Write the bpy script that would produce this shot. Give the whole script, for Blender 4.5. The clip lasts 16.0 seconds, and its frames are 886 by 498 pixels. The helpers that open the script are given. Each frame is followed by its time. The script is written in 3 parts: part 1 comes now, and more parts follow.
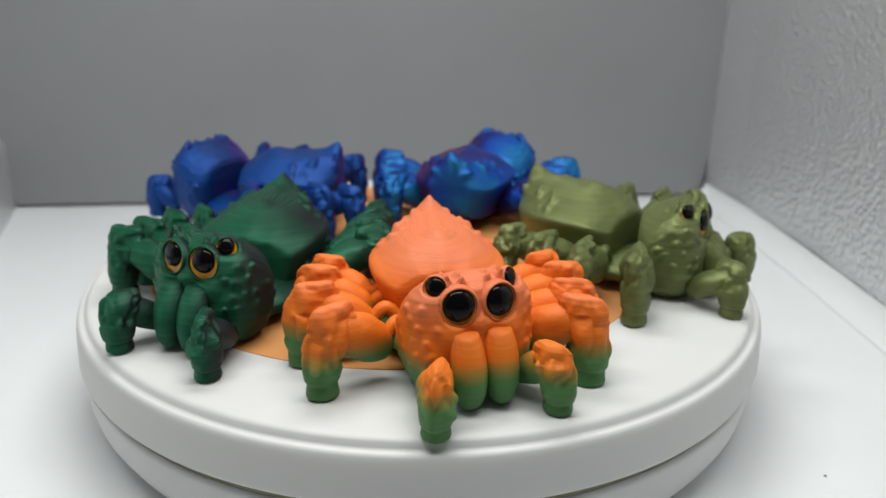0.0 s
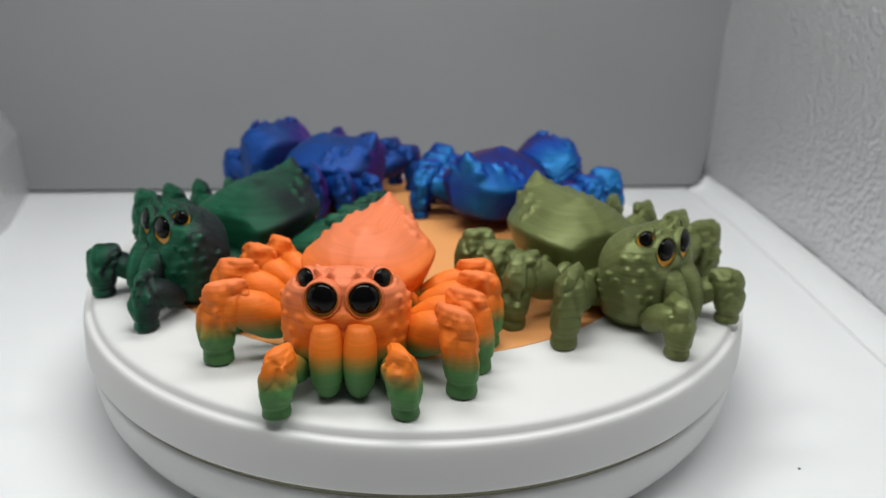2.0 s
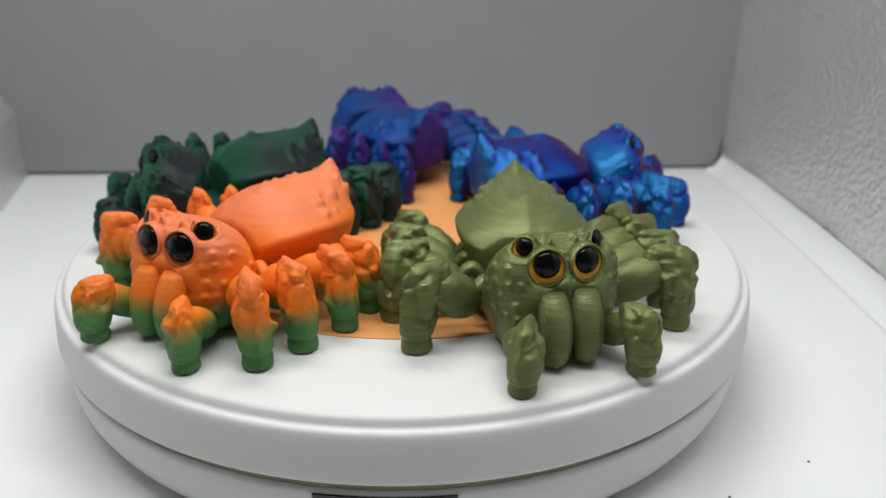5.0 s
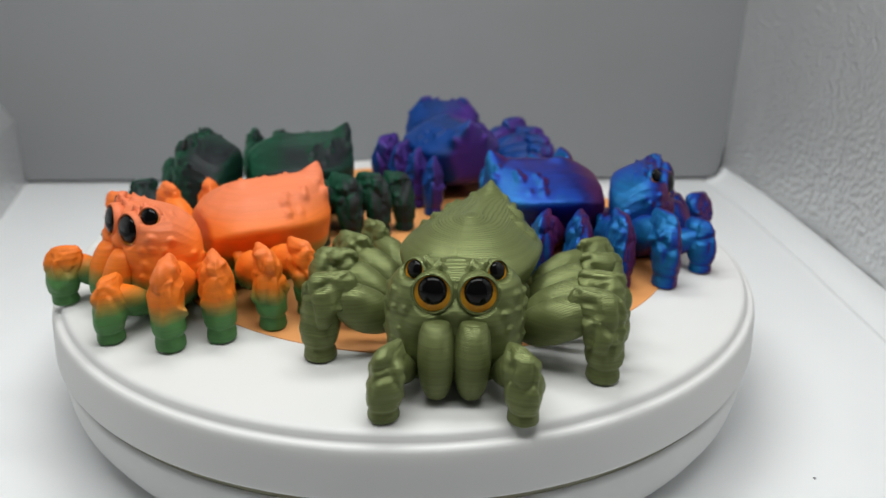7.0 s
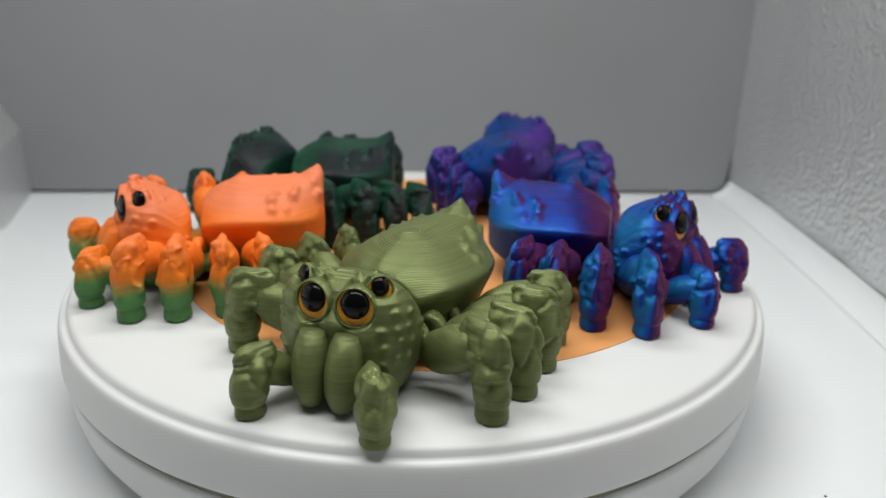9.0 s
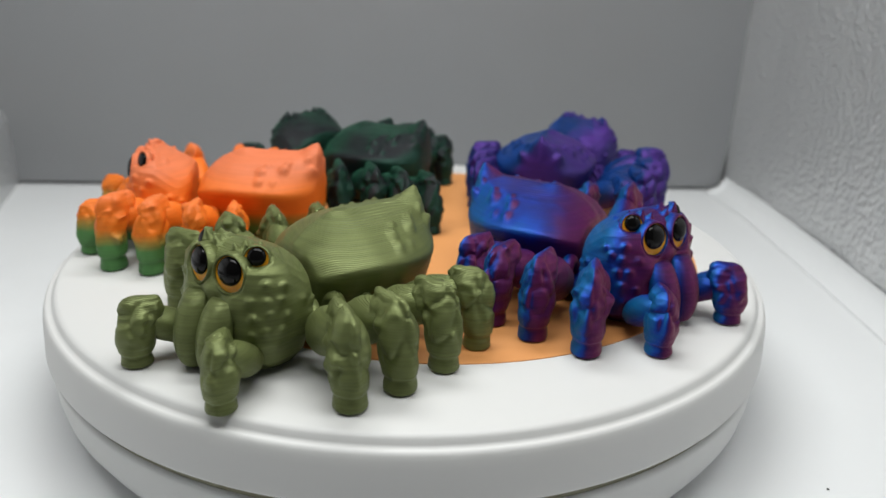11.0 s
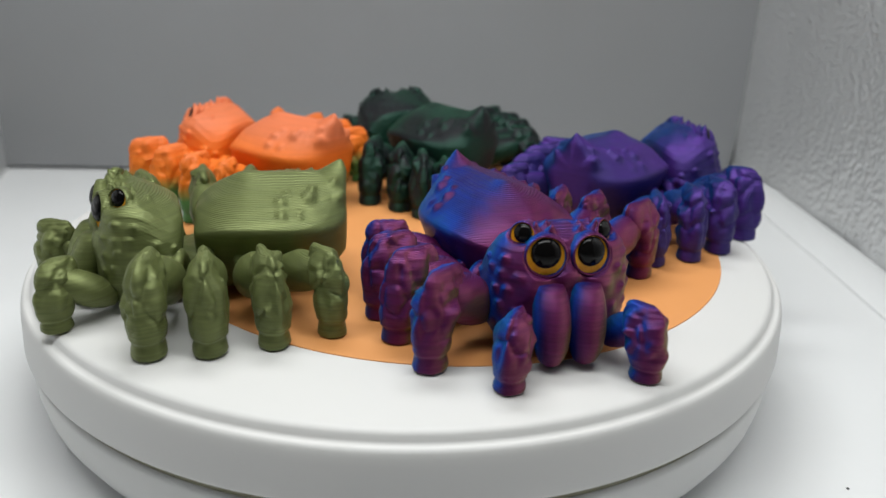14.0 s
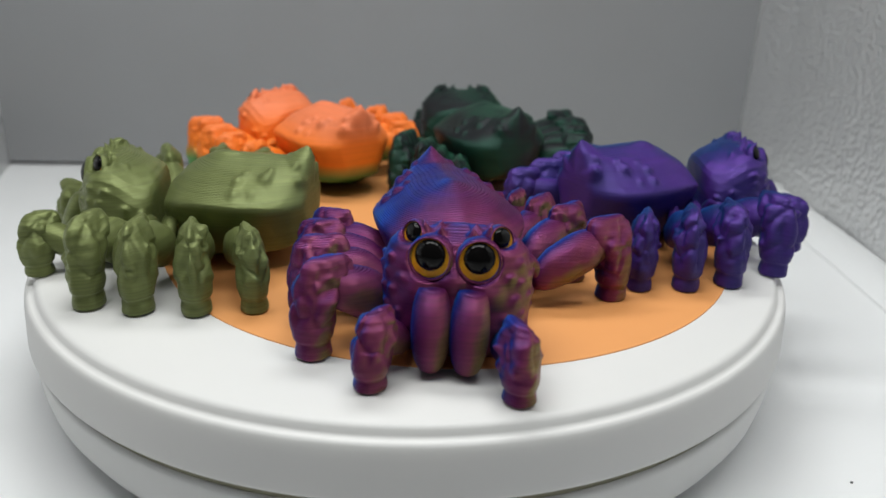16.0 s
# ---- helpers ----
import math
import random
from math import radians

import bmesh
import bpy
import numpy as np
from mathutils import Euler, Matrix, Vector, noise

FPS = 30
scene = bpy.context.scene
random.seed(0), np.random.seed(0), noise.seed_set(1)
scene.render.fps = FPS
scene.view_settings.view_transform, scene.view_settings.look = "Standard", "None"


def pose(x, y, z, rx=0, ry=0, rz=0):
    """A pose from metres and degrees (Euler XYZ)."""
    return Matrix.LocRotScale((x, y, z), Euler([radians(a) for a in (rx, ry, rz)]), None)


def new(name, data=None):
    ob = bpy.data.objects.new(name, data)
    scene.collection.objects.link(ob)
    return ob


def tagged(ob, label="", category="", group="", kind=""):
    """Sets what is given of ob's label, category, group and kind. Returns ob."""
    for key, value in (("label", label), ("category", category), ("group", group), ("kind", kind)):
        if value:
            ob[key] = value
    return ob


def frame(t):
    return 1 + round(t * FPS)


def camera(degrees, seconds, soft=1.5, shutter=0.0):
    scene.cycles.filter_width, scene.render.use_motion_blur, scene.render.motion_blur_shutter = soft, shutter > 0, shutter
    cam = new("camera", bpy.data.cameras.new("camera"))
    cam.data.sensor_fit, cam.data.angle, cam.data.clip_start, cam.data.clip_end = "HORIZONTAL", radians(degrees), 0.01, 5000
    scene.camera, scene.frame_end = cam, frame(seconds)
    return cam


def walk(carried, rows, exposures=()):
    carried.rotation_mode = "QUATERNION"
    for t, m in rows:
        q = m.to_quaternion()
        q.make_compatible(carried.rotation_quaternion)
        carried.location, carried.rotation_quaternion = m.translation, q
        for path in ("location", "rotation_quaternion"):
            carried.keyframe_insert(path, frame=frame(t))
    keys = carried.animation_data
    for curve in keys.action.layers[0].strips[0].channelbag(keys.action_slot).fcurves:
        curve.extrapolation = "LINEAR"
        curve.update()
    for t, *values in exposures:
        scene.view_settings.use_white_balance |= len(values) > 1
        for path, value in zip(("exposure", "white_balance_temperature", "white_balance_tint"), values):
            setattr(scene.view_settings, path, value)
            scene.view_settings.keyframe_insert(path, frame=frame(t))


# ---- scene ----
cam = camera(59.95, 16.0)

# seconds, camera x y z, yaw, pitch, roll (degrees), turn of the table (degrees)
TRACK = [
    (0.0, 0.0000, -0.2754, 0.1077, -1.59, -20.53, 0.90, 0.00), (0.5, 0.0018, -0.2758, 0.1110, -1.36, -21.10, 1.26, -4.82),
    (1.0, 0.0057, -0.2786, 0.1159, -1.09, -21.54, 1.26, -9.34), (1.5, 0.0093, -0.2811, 0.1175, -0.82, -21.90, 1.30, -13.80),
    (2.0, 0.0063, -0.2823, 0.1158, -0.72, -21.93, 1.24, -18.43), (2.5, 0.0081, -0.2783, 0.1137, -0.34, -22.29, 1.13, -23.05),
    (3.0, 0.0124, -0.2751, 0.1115, 0.25, -22.64, 0.85, -27.57), (3.5, 0.0160, -0.2721, 0.1093, 0.99, -22.92, 0.53, -32.11),
    (4.0, 0.0174, -0.2722, 0.1101, 1.30, -22.96, 0.44, -36.64), (5.2, 0.0195, -0.2695, 0.1066, 1.25, -22.80, 0.52, -47.40),
    (6.5, 0.0203, -0.2674, 0.1042, 1.06, -22.44, 0.70, -59.07), (7.0, 0.0175, -0.2677, 0.1076, 1.09, -22.20, 0.84, -63.72),
    (7.5, 0.0163, -0.2664, 0.1057, 0.92, -21.91, 1.01, -68.39), (8.0, 0.0166, -0.2653, 0.1045, 1.13, -21.59, 0.91, -72.88),
    (8.5, 0.0166, -0.2660, 0.1074, 1.22, -21.59, 1.05, -77.37), (9.0, 0.0156, -0.2665, 0.1072, 1.26, -21.30, 1.19, -81.94),
    (10.2, 0.0142, -0.2644, 0.1036, 0.80, -21.15, 1.55, -92.60), (11.5, 0.0139, -0.2617, 0.1005, 0.50, -21.20, 1.84, -104.06),
    (12.0, 0.0159, -0.2591, 0.1005, 0.88, -21.61, 1.74, -108.62), (12.5, 0.0180, -0.2578, 0.0999, 0.98, -21.73, 1.70, -113.14),
    (13.0, 0.0167, -0.2570, 0.1018, 1.40, -22.10, 1.60, -117.68), (13.5, 0.0159, -0.2559, 0.0982, 1.10, -21.91, 1.79, -122.29),
    (14.0, 0.0145, -0.2525, 0.0950, 0.65, -21.84, 1.98, -127.00), (14.5, 0.0134, -0.2507, 0.0944, 0.59, -21.84, 2.10, -131.68),
    (15.0, 0.0132, -0.2508, 0.0981, 1.13, -22.65, 1.96, -135.98), (15.5, 0.0153, -0.2532, 0.0976, 1.27, -22.48, 1.90, -140.37),
    (16.0, 0.0140, -0.2525, 0.0946, 0.76, -22.15, 1.83, -144.98)]
cam.data.dof.use_dof, cam.data.dof.focus_distance, cam.data.dof.aperture_fstop = True, 0.20, 12.5
walk(cam, [(t, pose(x, y, z, 90 + pitch, 0, yaw) @ pose(0, 0, 0, 0, 0, roll)) for t, x, y, z, yaw, pitch, roll, turn in TRACK],
     exposures=[(0.0, 0.0), (16.0, 0.0)])

# ---- light: the box's own strips under its roof, and the dim room in front ----
FLOOR = -0.0411
ROOF = 0.34
world = bpy.data.worlds.new("room")
scene.world = world
world.use_nodes = True
world.node_tree.nodes["Background"].inputs[0].default_value = (0.9, 0.95, 1.0, 1)
world.node_tree.nodes["Background"].inputs[1].default_value = 0.05


def strip_light(x, y, z, sx, sy, watts):
    lamp = bpy.data.lights.new("led_strip", "AREA")
    lamp.shape, lamp.size, lamp.size_y, lamp.energy = "RECTANGLE", sx, sy, watts
    lamp.color = (0.975, 1.0, 0.985)
    ob = new("led_strip", lamp)
    ob.matrix_world = pose(x, y, z)
    return ob


strip_light(-0.020, -0.125, ROOF - 0.012, 0.36, 0.07, 0.96)
strip_light(-0.018, 0.045, ROOF - 0.012, 0.24, 0.07, 0.72)


# ---- materials ----
def rgb(r, g, b):
    return (r, g, b, 1)


class Mat:
    """A node material with a Principled shader and short ways to add nodes."""

    def __init__(self, name):
        self.m = bpy.data.materials.new(name)
        self.m.use_nodes = True
        self.t = self.m.node_tree
        self.p = self.t.nodes["Principled BSDF"]

    def node(self, kind, **kw):
        n = self.t.nodes.new(kind)
        for k, v in kw.items():
            setattr(n, k, v)
        return n

    def link(self, a, b):
        self.t.links.new(a, b)

    def math(self, op, a, b=None):
        n = self.node("ShaderNodeMath", operation=op)
        for i, v in enumerate((a, b)):
            if v is None:
                continue
            if isinstance(v, (int, float)):
                n.inputs[i].default_value = v
            else:
                self.link(v, n.inputs[i])
        return n.outputs[0]

    def ramp(self, fac, stops, mode="LINEAR"):
        n = self.node("ShaderNodeValToRGB")
        n.color_ramp.interpolation = mode
        e = n.color_ramp.elements
        while len(e) < len(stops):
            e.new(0.5)
        for i, (p, c) in enumerate(stops):
            e[i].position, e[i].color = p, c
        self.link(fac, n.inputs[0])
        return n.outputs[0]

    def noise(self, scale, detail=3.0, rough=0.55, vec=None):
        n = self.node("ShaderNodeTexNoise")
        n.inputs["Scale"].default_value, n.inputs["Detail"].default_value = scale, detail
        n.inputs["Roughness"].default_value = rough
        if vec is not None:
            self.link(vec, n.inputs["Vector"])
        return n.outputs["Fac"]

    def mix(self, fac, a, b, blend="MIX"):
        n = self.node("ShaderNodeMix", data_type="RGBA", blend_type=blend)
        for i, v in ((0, fac), (6, a), (7, b)):
            if isinstance(v, (int, float, tuple)):
                n.inputs[i].default_value = v
            else:
                self.link(v, n.inputs[i])
        return n.outputs[2]

    def bump(self, height, strength, distance, prev=None):
        n = self.node("ShaderNodeBump")
        n.inputs["Strength"].default_value, n.inputs["Distance"].default_value = strength, distance
        self.link(height, n.inputs["Height"])
        if prev is not None:
            self.link(prev, n.inputs["Normal"])
        return n.outputs[0]

    def done(self, color=None, rough=None, metal=None, normal=None):
        for key, v in (("Base Color", color), ("Roughness", rough), ("Metallic", metal), ("Normal", normal)):
            if v is None:
                continue
            if isinstance(v, (int, float, tuple)):
                self.p.inputs[key].default_value = v
            else:
                self.link(v, self.p.inputs[key])
        return self.m


def filament(name, hue, rough=0.42, metal=0.25, lines=0.55):
    """Printed plastic: level layers that show as terraces on shallow slopes, in the colour that hue(mat, coord) gives."""
    a = Mat(name)
    co = a.node("ShaderNodeTexCoord")
    sep, face = a.node("ShaderNodeSeparateXYZ"), a.node("ShaderNodeSeparateXYZ")
    a.link(co.outputs["Object"], sep.inputs[0])
    a.link(co.outputs["Normal"], face.inputs[0])
    wob = a.noise(60.0, 2.0, 0.5, co.outputs["Object"])
    z = a.math("ADD", sep.outputs[2], a.math("MULTIPLY", wob, 0.0003))
    step = a.math("FRACT", a.math("DIVIDE", z, 0.00034))
    wave = a.math("SUBTRACT", a.math("POWER", step, 5.0), step)
    flat = a.ramp(a.math("ABSOLUTE", face.outputs[2]), [(0.45, rgb(0.45, 0.45, 0.45)), (0.95, rgb(1, 1, 1))])
    comb = a.node("ShaderNodeCombineXYZ")
    a.link(a.math("MULTIPLY", sep.outputs[0], 40.0), comb.inputs[0])
    a.link(a.math("MULTIPLY", sep.outputs[1], 40.0), comb.inputs[1])
    a.link(a.math("MULTIPLY", sep.outputs[2], 1500.0), comb.inputs[2])
    lay = a.noise(1.0, 2.0, 0.6, comb.outputs[0])
    color = hue(a, co, sep)
    shade = a.ramp(lay, [(0.3, rgb(1 - 0.36 * lines, 1 - 0.36 * lines, 1 - 0.36 * lines)), (0.7, rgb(1, 1, 1))])
    color = a.mix(1.0, color, shade, "MULTIPLY")
    a.p.inputs["Specular IOR Level"].default_value = 0.3
    n1 = a.bump(a.math("MULTIPLY", wave, flat), min(1.0, 0.95 * lines), 0.00036)
    n2 = a.bump(lay, 0.22 * lines, 0.0003, n1)
    n3 = a.bump(a.noise(420.0, 4.0, 0.65, co.outputs["Object"]), 0.22, 0.0005, n2)
    r = a.math("ADD", a.math("MULTIPLY", a.noise(120.0, 3.0, 0.6, co.outputs["Object"]), 0.2), rough - 0.1)
    return a.done(color, r, metal, n3)


def hue_by_height(stops, top):
    def hue(a, co, sep):
        h = a.math("DIVIDE", a.math("ADD", sep.outputs[2], a.math("MULTIPLY", a.noise(90.0, 2.0, 0.5, co.outputs["Object"]), 0.002)), top)
        return a.ramp(h, stops)
    return hue


def hue_by_facing(direction, stops):
    """Two-tone silk thread: the side of each strand that faces out sets the colour."""
    def hue(a, co, sep):
        d = a.node("ShaderNodeVectorMath", operation="DOT_PRODUCT")
        a.link(co.outputs["Normal"], d.inputs[0])
        d.inputs[1].default_value = Vector(direction).normalized()
        v = a.math("ADD", a.math("MULTIPLY", d.outputs["Value"], 0.5), 0.5)
        v = a.math("ADD", v, a.math("MULTIPLY", a.math("SUBTRACT", a.noise(70.0, 3.0, 0.6, co.outputs["Object"]), 0.5), 0.35))
        return a.ramp(v, stops)
    return hue


def hue_plain(c1, c2):
    def hue(a, co, sep):
        return a.mix(a.noise(45.0, 3.0, 0.6, co.outputs["Object"]), c1, c2)
    return hue


M_ORANGE = filament("orange_to_green_thread", hue_by_height(
    [(0.0, rgb(0.06, 0.17, 0.05)), (0.25, rgb(0.085, 0.23, 0.065)), (0.33, rgb(0.36, 0.22, 0.04)), (0.40, rgb(0.80, 0.19, 0.012)),
     (0.60, rgb(0.84, 0.18, 0.02)), (0.76, rgb(0.72, 0.185, 0.07)), (1.0, rgb(0.72, 0.18, 0.075))], 0.038), 0.52, 0.05, 0.36)
M_OLIVE = filament("olive_silk_thread", hue_plain(rgb(0.145, 0.172, 0.058), rgb(0.195, 0.225, 0.082)), 0.38, 0.42, 0.8)
M_BLUE = filament("blue_purple_silk_thread", hue_by_facing((-0.55, -0.75, 0.3),
    [(0.0, rgb(0.24, 0.16, 0.05)), (0.12, rgb(0.25, 0.052, 0.105)), (0.34, rgb(0.14, 0.014, 0.09)), (0.56, rgb(0.08, 0.012, 0.105)), (0.69, rgb(0.014, 0.018, 0.19)),
     (0.80, rgb(0.006, 0.058, 0.42)), (1.0, rgb(0.008, 0.16, 0.42))]), 0.38, 0.45, 0.9)
M_PURPLE = filament("violet_silk_thread", hue_by_facing((-0.1, 0.95, 0.1),
    [(0.0, rgb(0.038, 0.026, 0.16)), (0.35, rgb(0.070, 0.022, 0.22)), (0.48, rgb(0.028, 0.018, 0.16)), (0.60, rgb(0.003, 0.028, 0.14)), (0.78, rgb(0.002, 0.052, 0.26))]), 0.45, 0.35, 0.6)
M_GREEN = filament("dark_green_silk_thread", hue_by_facing((0.94, -0.34, 0.12),
    [(0.0, rgb(0.012, 0.065, 0.042)), (0.08, rgb(0.012, 0.05, 0.036)), (0.17, rgb(0.019, 0.020, 0.025)), (0.34, rgb(0.016, 0.028, 0.027)), (0.50, rgb(0.011, 0.06, 0.035)), (1.0, rgb(0.012, 0.16, 0.075))]), 0.45, 0.4, 1.2)



def plastic(name, c1, c2, rough, scale, relief, metal=0.0):
    a = Mat(name)
    co = a.node("ShaderNodeTexCoord").outputs["Object"]
    big, fine = a.noise(scale, 4.0, 0.6, co), a.noise(scale * 30, 3.0, 0.6, co)
    col = a.mix(a.ramp(big, [(0.3, rgb(0, 0, 0)), (0.7, rgb(1, 1, 1))]), c1, c2)
    return a.done(col, a.math("ADD", a.math("MULTIPLY", fine, 0.08), rough - 0.04), metal, a.bump(fine, 0.3, relief))


M_TABLE = plastic("white_moulded_plastic", rgb(0.66, 0.65, 0.635), rgb(0.64, 0.635, 0.625), 0.5, 12.0, 0.00001)
M_BASE = plastic("white_base_plastic", rgb(0.67, 0.67, 0.66), rgb(0.63, 0.63, 0.62), 0.45, 30.0, 0.00001)
# dark olive carries the shade of the gap in its colour
M_GAP = plastic("painted_seam_shade", rgb(0.20, 0.19, 0.12), rgb(0.16, 0.15, 0.1), 0.7, 60.0, 0.0001)
M_MAT = plastic("apricot_vinyl", rgb(0.70, 0.30, 0.095), rgb(0.67, 0.285, 0.09), 0.6, 25.0, 0.00003)
M_SHEET = plastic("white_backdrop_sheet", rgb(0.80, 0.805, 0.81), rgb(0.77, 0.775, 0.78), 0.5, 8.0, 0.0001)
M_BACK = plastic("grey_backdrop_panel", rgb(0.25, 0.255, 0.265), rgb(0.23, 0.23, 0.235), 0.6, 5.0, 0.0002)
M_BLACK = plastic("black_display_glass", rgb(0.012, 0.012, 0.013), rgb(0.016, 0.016, 0.016), 0.15, 30.0, 0.00002)
M_PUPIL = plastic("black_glass_pupil", rgb(0.003, 0.003, 0.003), rgb(0.005, 0.004, 0.004), 0.05, 200.0, 0.000002)
M_IRIS = plastic("amber_iris", rgb(0.95, 0.46, 0.02), rgb(0.85, 0.32, 0.01), 0.25, 400.0, 0.00002)
M_PUPIL.node_tree.nodes["Principled BSDF"].inputs["Specular IOR Level"].default_value = 0.16
M_BLOCK = plastic("black_light_block", rgb(0.02, 0.02, 0.02), rgb(0.03, 0.03, 0.03), 0.9, 60.0, 0.0002)
M_SPECK = plastic("dark_speck", rgb(0.10, 0.10, 0.10), rgb(0.14, 0.14, 0.14), 0.8, 500.0, 0.0001)


def foil():
    a = Mat("embossed_silver_foil")
    co = a.node("ShaderNodeTexCoord").outputs["Object"]
    v = a.node("ShaderNodeTexVoronoi", feature="SMOOTH_F1")
    v.inputs["Scale"].default_value = 400.0
    a.link(co, v.inputs["Vector"])
    nrm = a.bump(v.outputs["Distance"], 0.7, 0.002)
    nrm = a.bump(a.noise(40.0, 3.0, 0.6, co), 0.25, 0.004, nrm)
    col = a.mix(a.noise(14.0, 4.0, 0.6, co), rgb(0.64, 0.645, 0.65), rgb(0.72, 0.72, 0.725))
    return a.done(col, 0.36, 0.66, nrm)


M_FOIL = foil()


# ---- building helpers ----
def part(name, bm, material, parent=None, label="", smooth=True):
    me = bpy.data.meshes.new(name)
    bmesh.ops.recalc_face_normals(bm, faces=bm.faces[:])
    bm.to_mesh(me)
    bm.free()
    if smooth:
        me.shade_smooth()
    me.materials.append(material)
    ob = new(name, me)
    if parent is not None:
        ob.parent = parent
    if label:
        tagged(ob, label)
    return ob


def loft(rings):
    """A closed skin over rings of points, each ring with the same count, with both ends capped."""
    bm = bmesh.new()
    vs = [[bm.verts.new(p) for p in ring] for ring in rings]
    n = len(vs[0])
    for a, b in zip(vs, vs[1:]):
        for i in range(n):
            bm.faces.new((a[i], a[(i + 1) % n], b[(i + 1) % n], b[i]))
    for ring in (vs[0], vs[-1]):
        c = Vector((0, 0, 0))
        for v in ring:
            c += v.co
        mid = bm.verts.new(c / n)
        for i in range(n):
            bm.faces.new((ring[i], ring[(i + 1) % n], mid))
    bmesh.ops.recalc_face_normals(bm, faces=bm.faces[:])
    return bm


def swell(bm, bumps, rough=0.0, scale=300.0, seed=0.0, spikes=()):
    """Pushes the skin out round each bump (place, radius, height), pulls up sharp spikes, and roughens it unevenly."""
    bm.normal_update()
    vs = bm.verts[:]
    co = np.array([v.co for v in vs])
    off, lift = np.zeros(len(vs)), np.zeros(len(vs))
    for place, radius, height in bumps:
        d = np.linalg.norm(co - np.array(place), axis=1) / radius
        off += height * np.clip(1 - d * d, 0, None) ** 2
    for place, radius, height in spikes:
        d = np.linalg.norm(co - np.array(place), axis=1) / radius
        lift = np.maximum(lift, height * np.clip(1 - d, 0, None) ** 1.3)
    for i, v in enumerate(vs):
        if rough:
            off[i] += rough * noise.noise(v.co * scale + Vector((seed, seed, 0)))
        v.co += v.normal * off[i] + (v.normal * 0.6 + Vector((0, 0, 0.7))) * lift[i]
    return bm


def cobble(bm, amount, size, low, seed, tall=0.55):
    """Overlapping plates of about the given size with narrow creases between them, above a height."""
    bm.normal_update()
    shift = Vector((seed, seed * 0.7, seed * 0.3))
    peak = max(v.co.z for v in bm.verts)
    for v in bm.verts:
        p = Vector((v.co.x, v.co.y, v.co.z * tall)) / size + shift
        p += 0.15 * noise.noise_vector(p * 1.7)
        near = noise.voronoi(p)[0]
        gap = min(1.0, (near[1] - near[0]) / 0.5)
        v.co += v.normal * amount * min(1.0, max(0.0, (v.co.z - low) / 0.005)) * min(1.0, 0.25 + (peak - v.co.z) / 0.005) * (gap * (2 - gap) - 0.75 - 0.5 * near[0])
    return bm


def lathe(profile, steps=128):
    return loft([[(r * math.cos(2 * math.pi * i / steps), r * math.sin(2 * math.pi * i / steps), z) for i in range(steps)] for r, z in profile])


def box(x0, x1, y0, y1, z0, z1, bevel=0.0):
    bm = bmesh.new()
    bmesh.ops.create_cube(bm, size=1)
    for v in bm.verts:
        v.co = Vector(((x0 + x1) / 2 + v.co.x * (x1 - x0), (y0 + y1) / 2 + v.co.y * (y1 - y0), (z0 + z1) / 2 + v.co.z * (z1 - z0)))
    if bevel:
        bmesh.ops.bevel(bm, geom=bm.edges[:], offset=bevel, segments=3, affect="EDGES")
    return bm


def tube(points, radii, steps=14, squash=1.0):
    """A rounded limb along a line of points with a radius at each; squash flattens it across the level."""
    rings = []
    pts = [Vector(p) for p in points]
    for i, p in enumerate(pts):
        d = (pts[min(i + 1, len(pts) - 1)] - pts[max(i - 1, 0)]).normalized()
        side = d.cross(Vector((0, 0, 1)))
        side = side.normalized() if side.length > 1e-4 else Vector((1, 0, 0))
        up = side.cross(d)
        rings.append([p + (side * math.cos(a) * squash + up * math.sin(a)) * radii[i] for a in (2 * math.pi * k / steps for k in range(steps))])
    return loft(rings)


# ---- the light box ----
BL, BR = Vector((-0.256, 0.190)), Vector((0.190, 0.229))


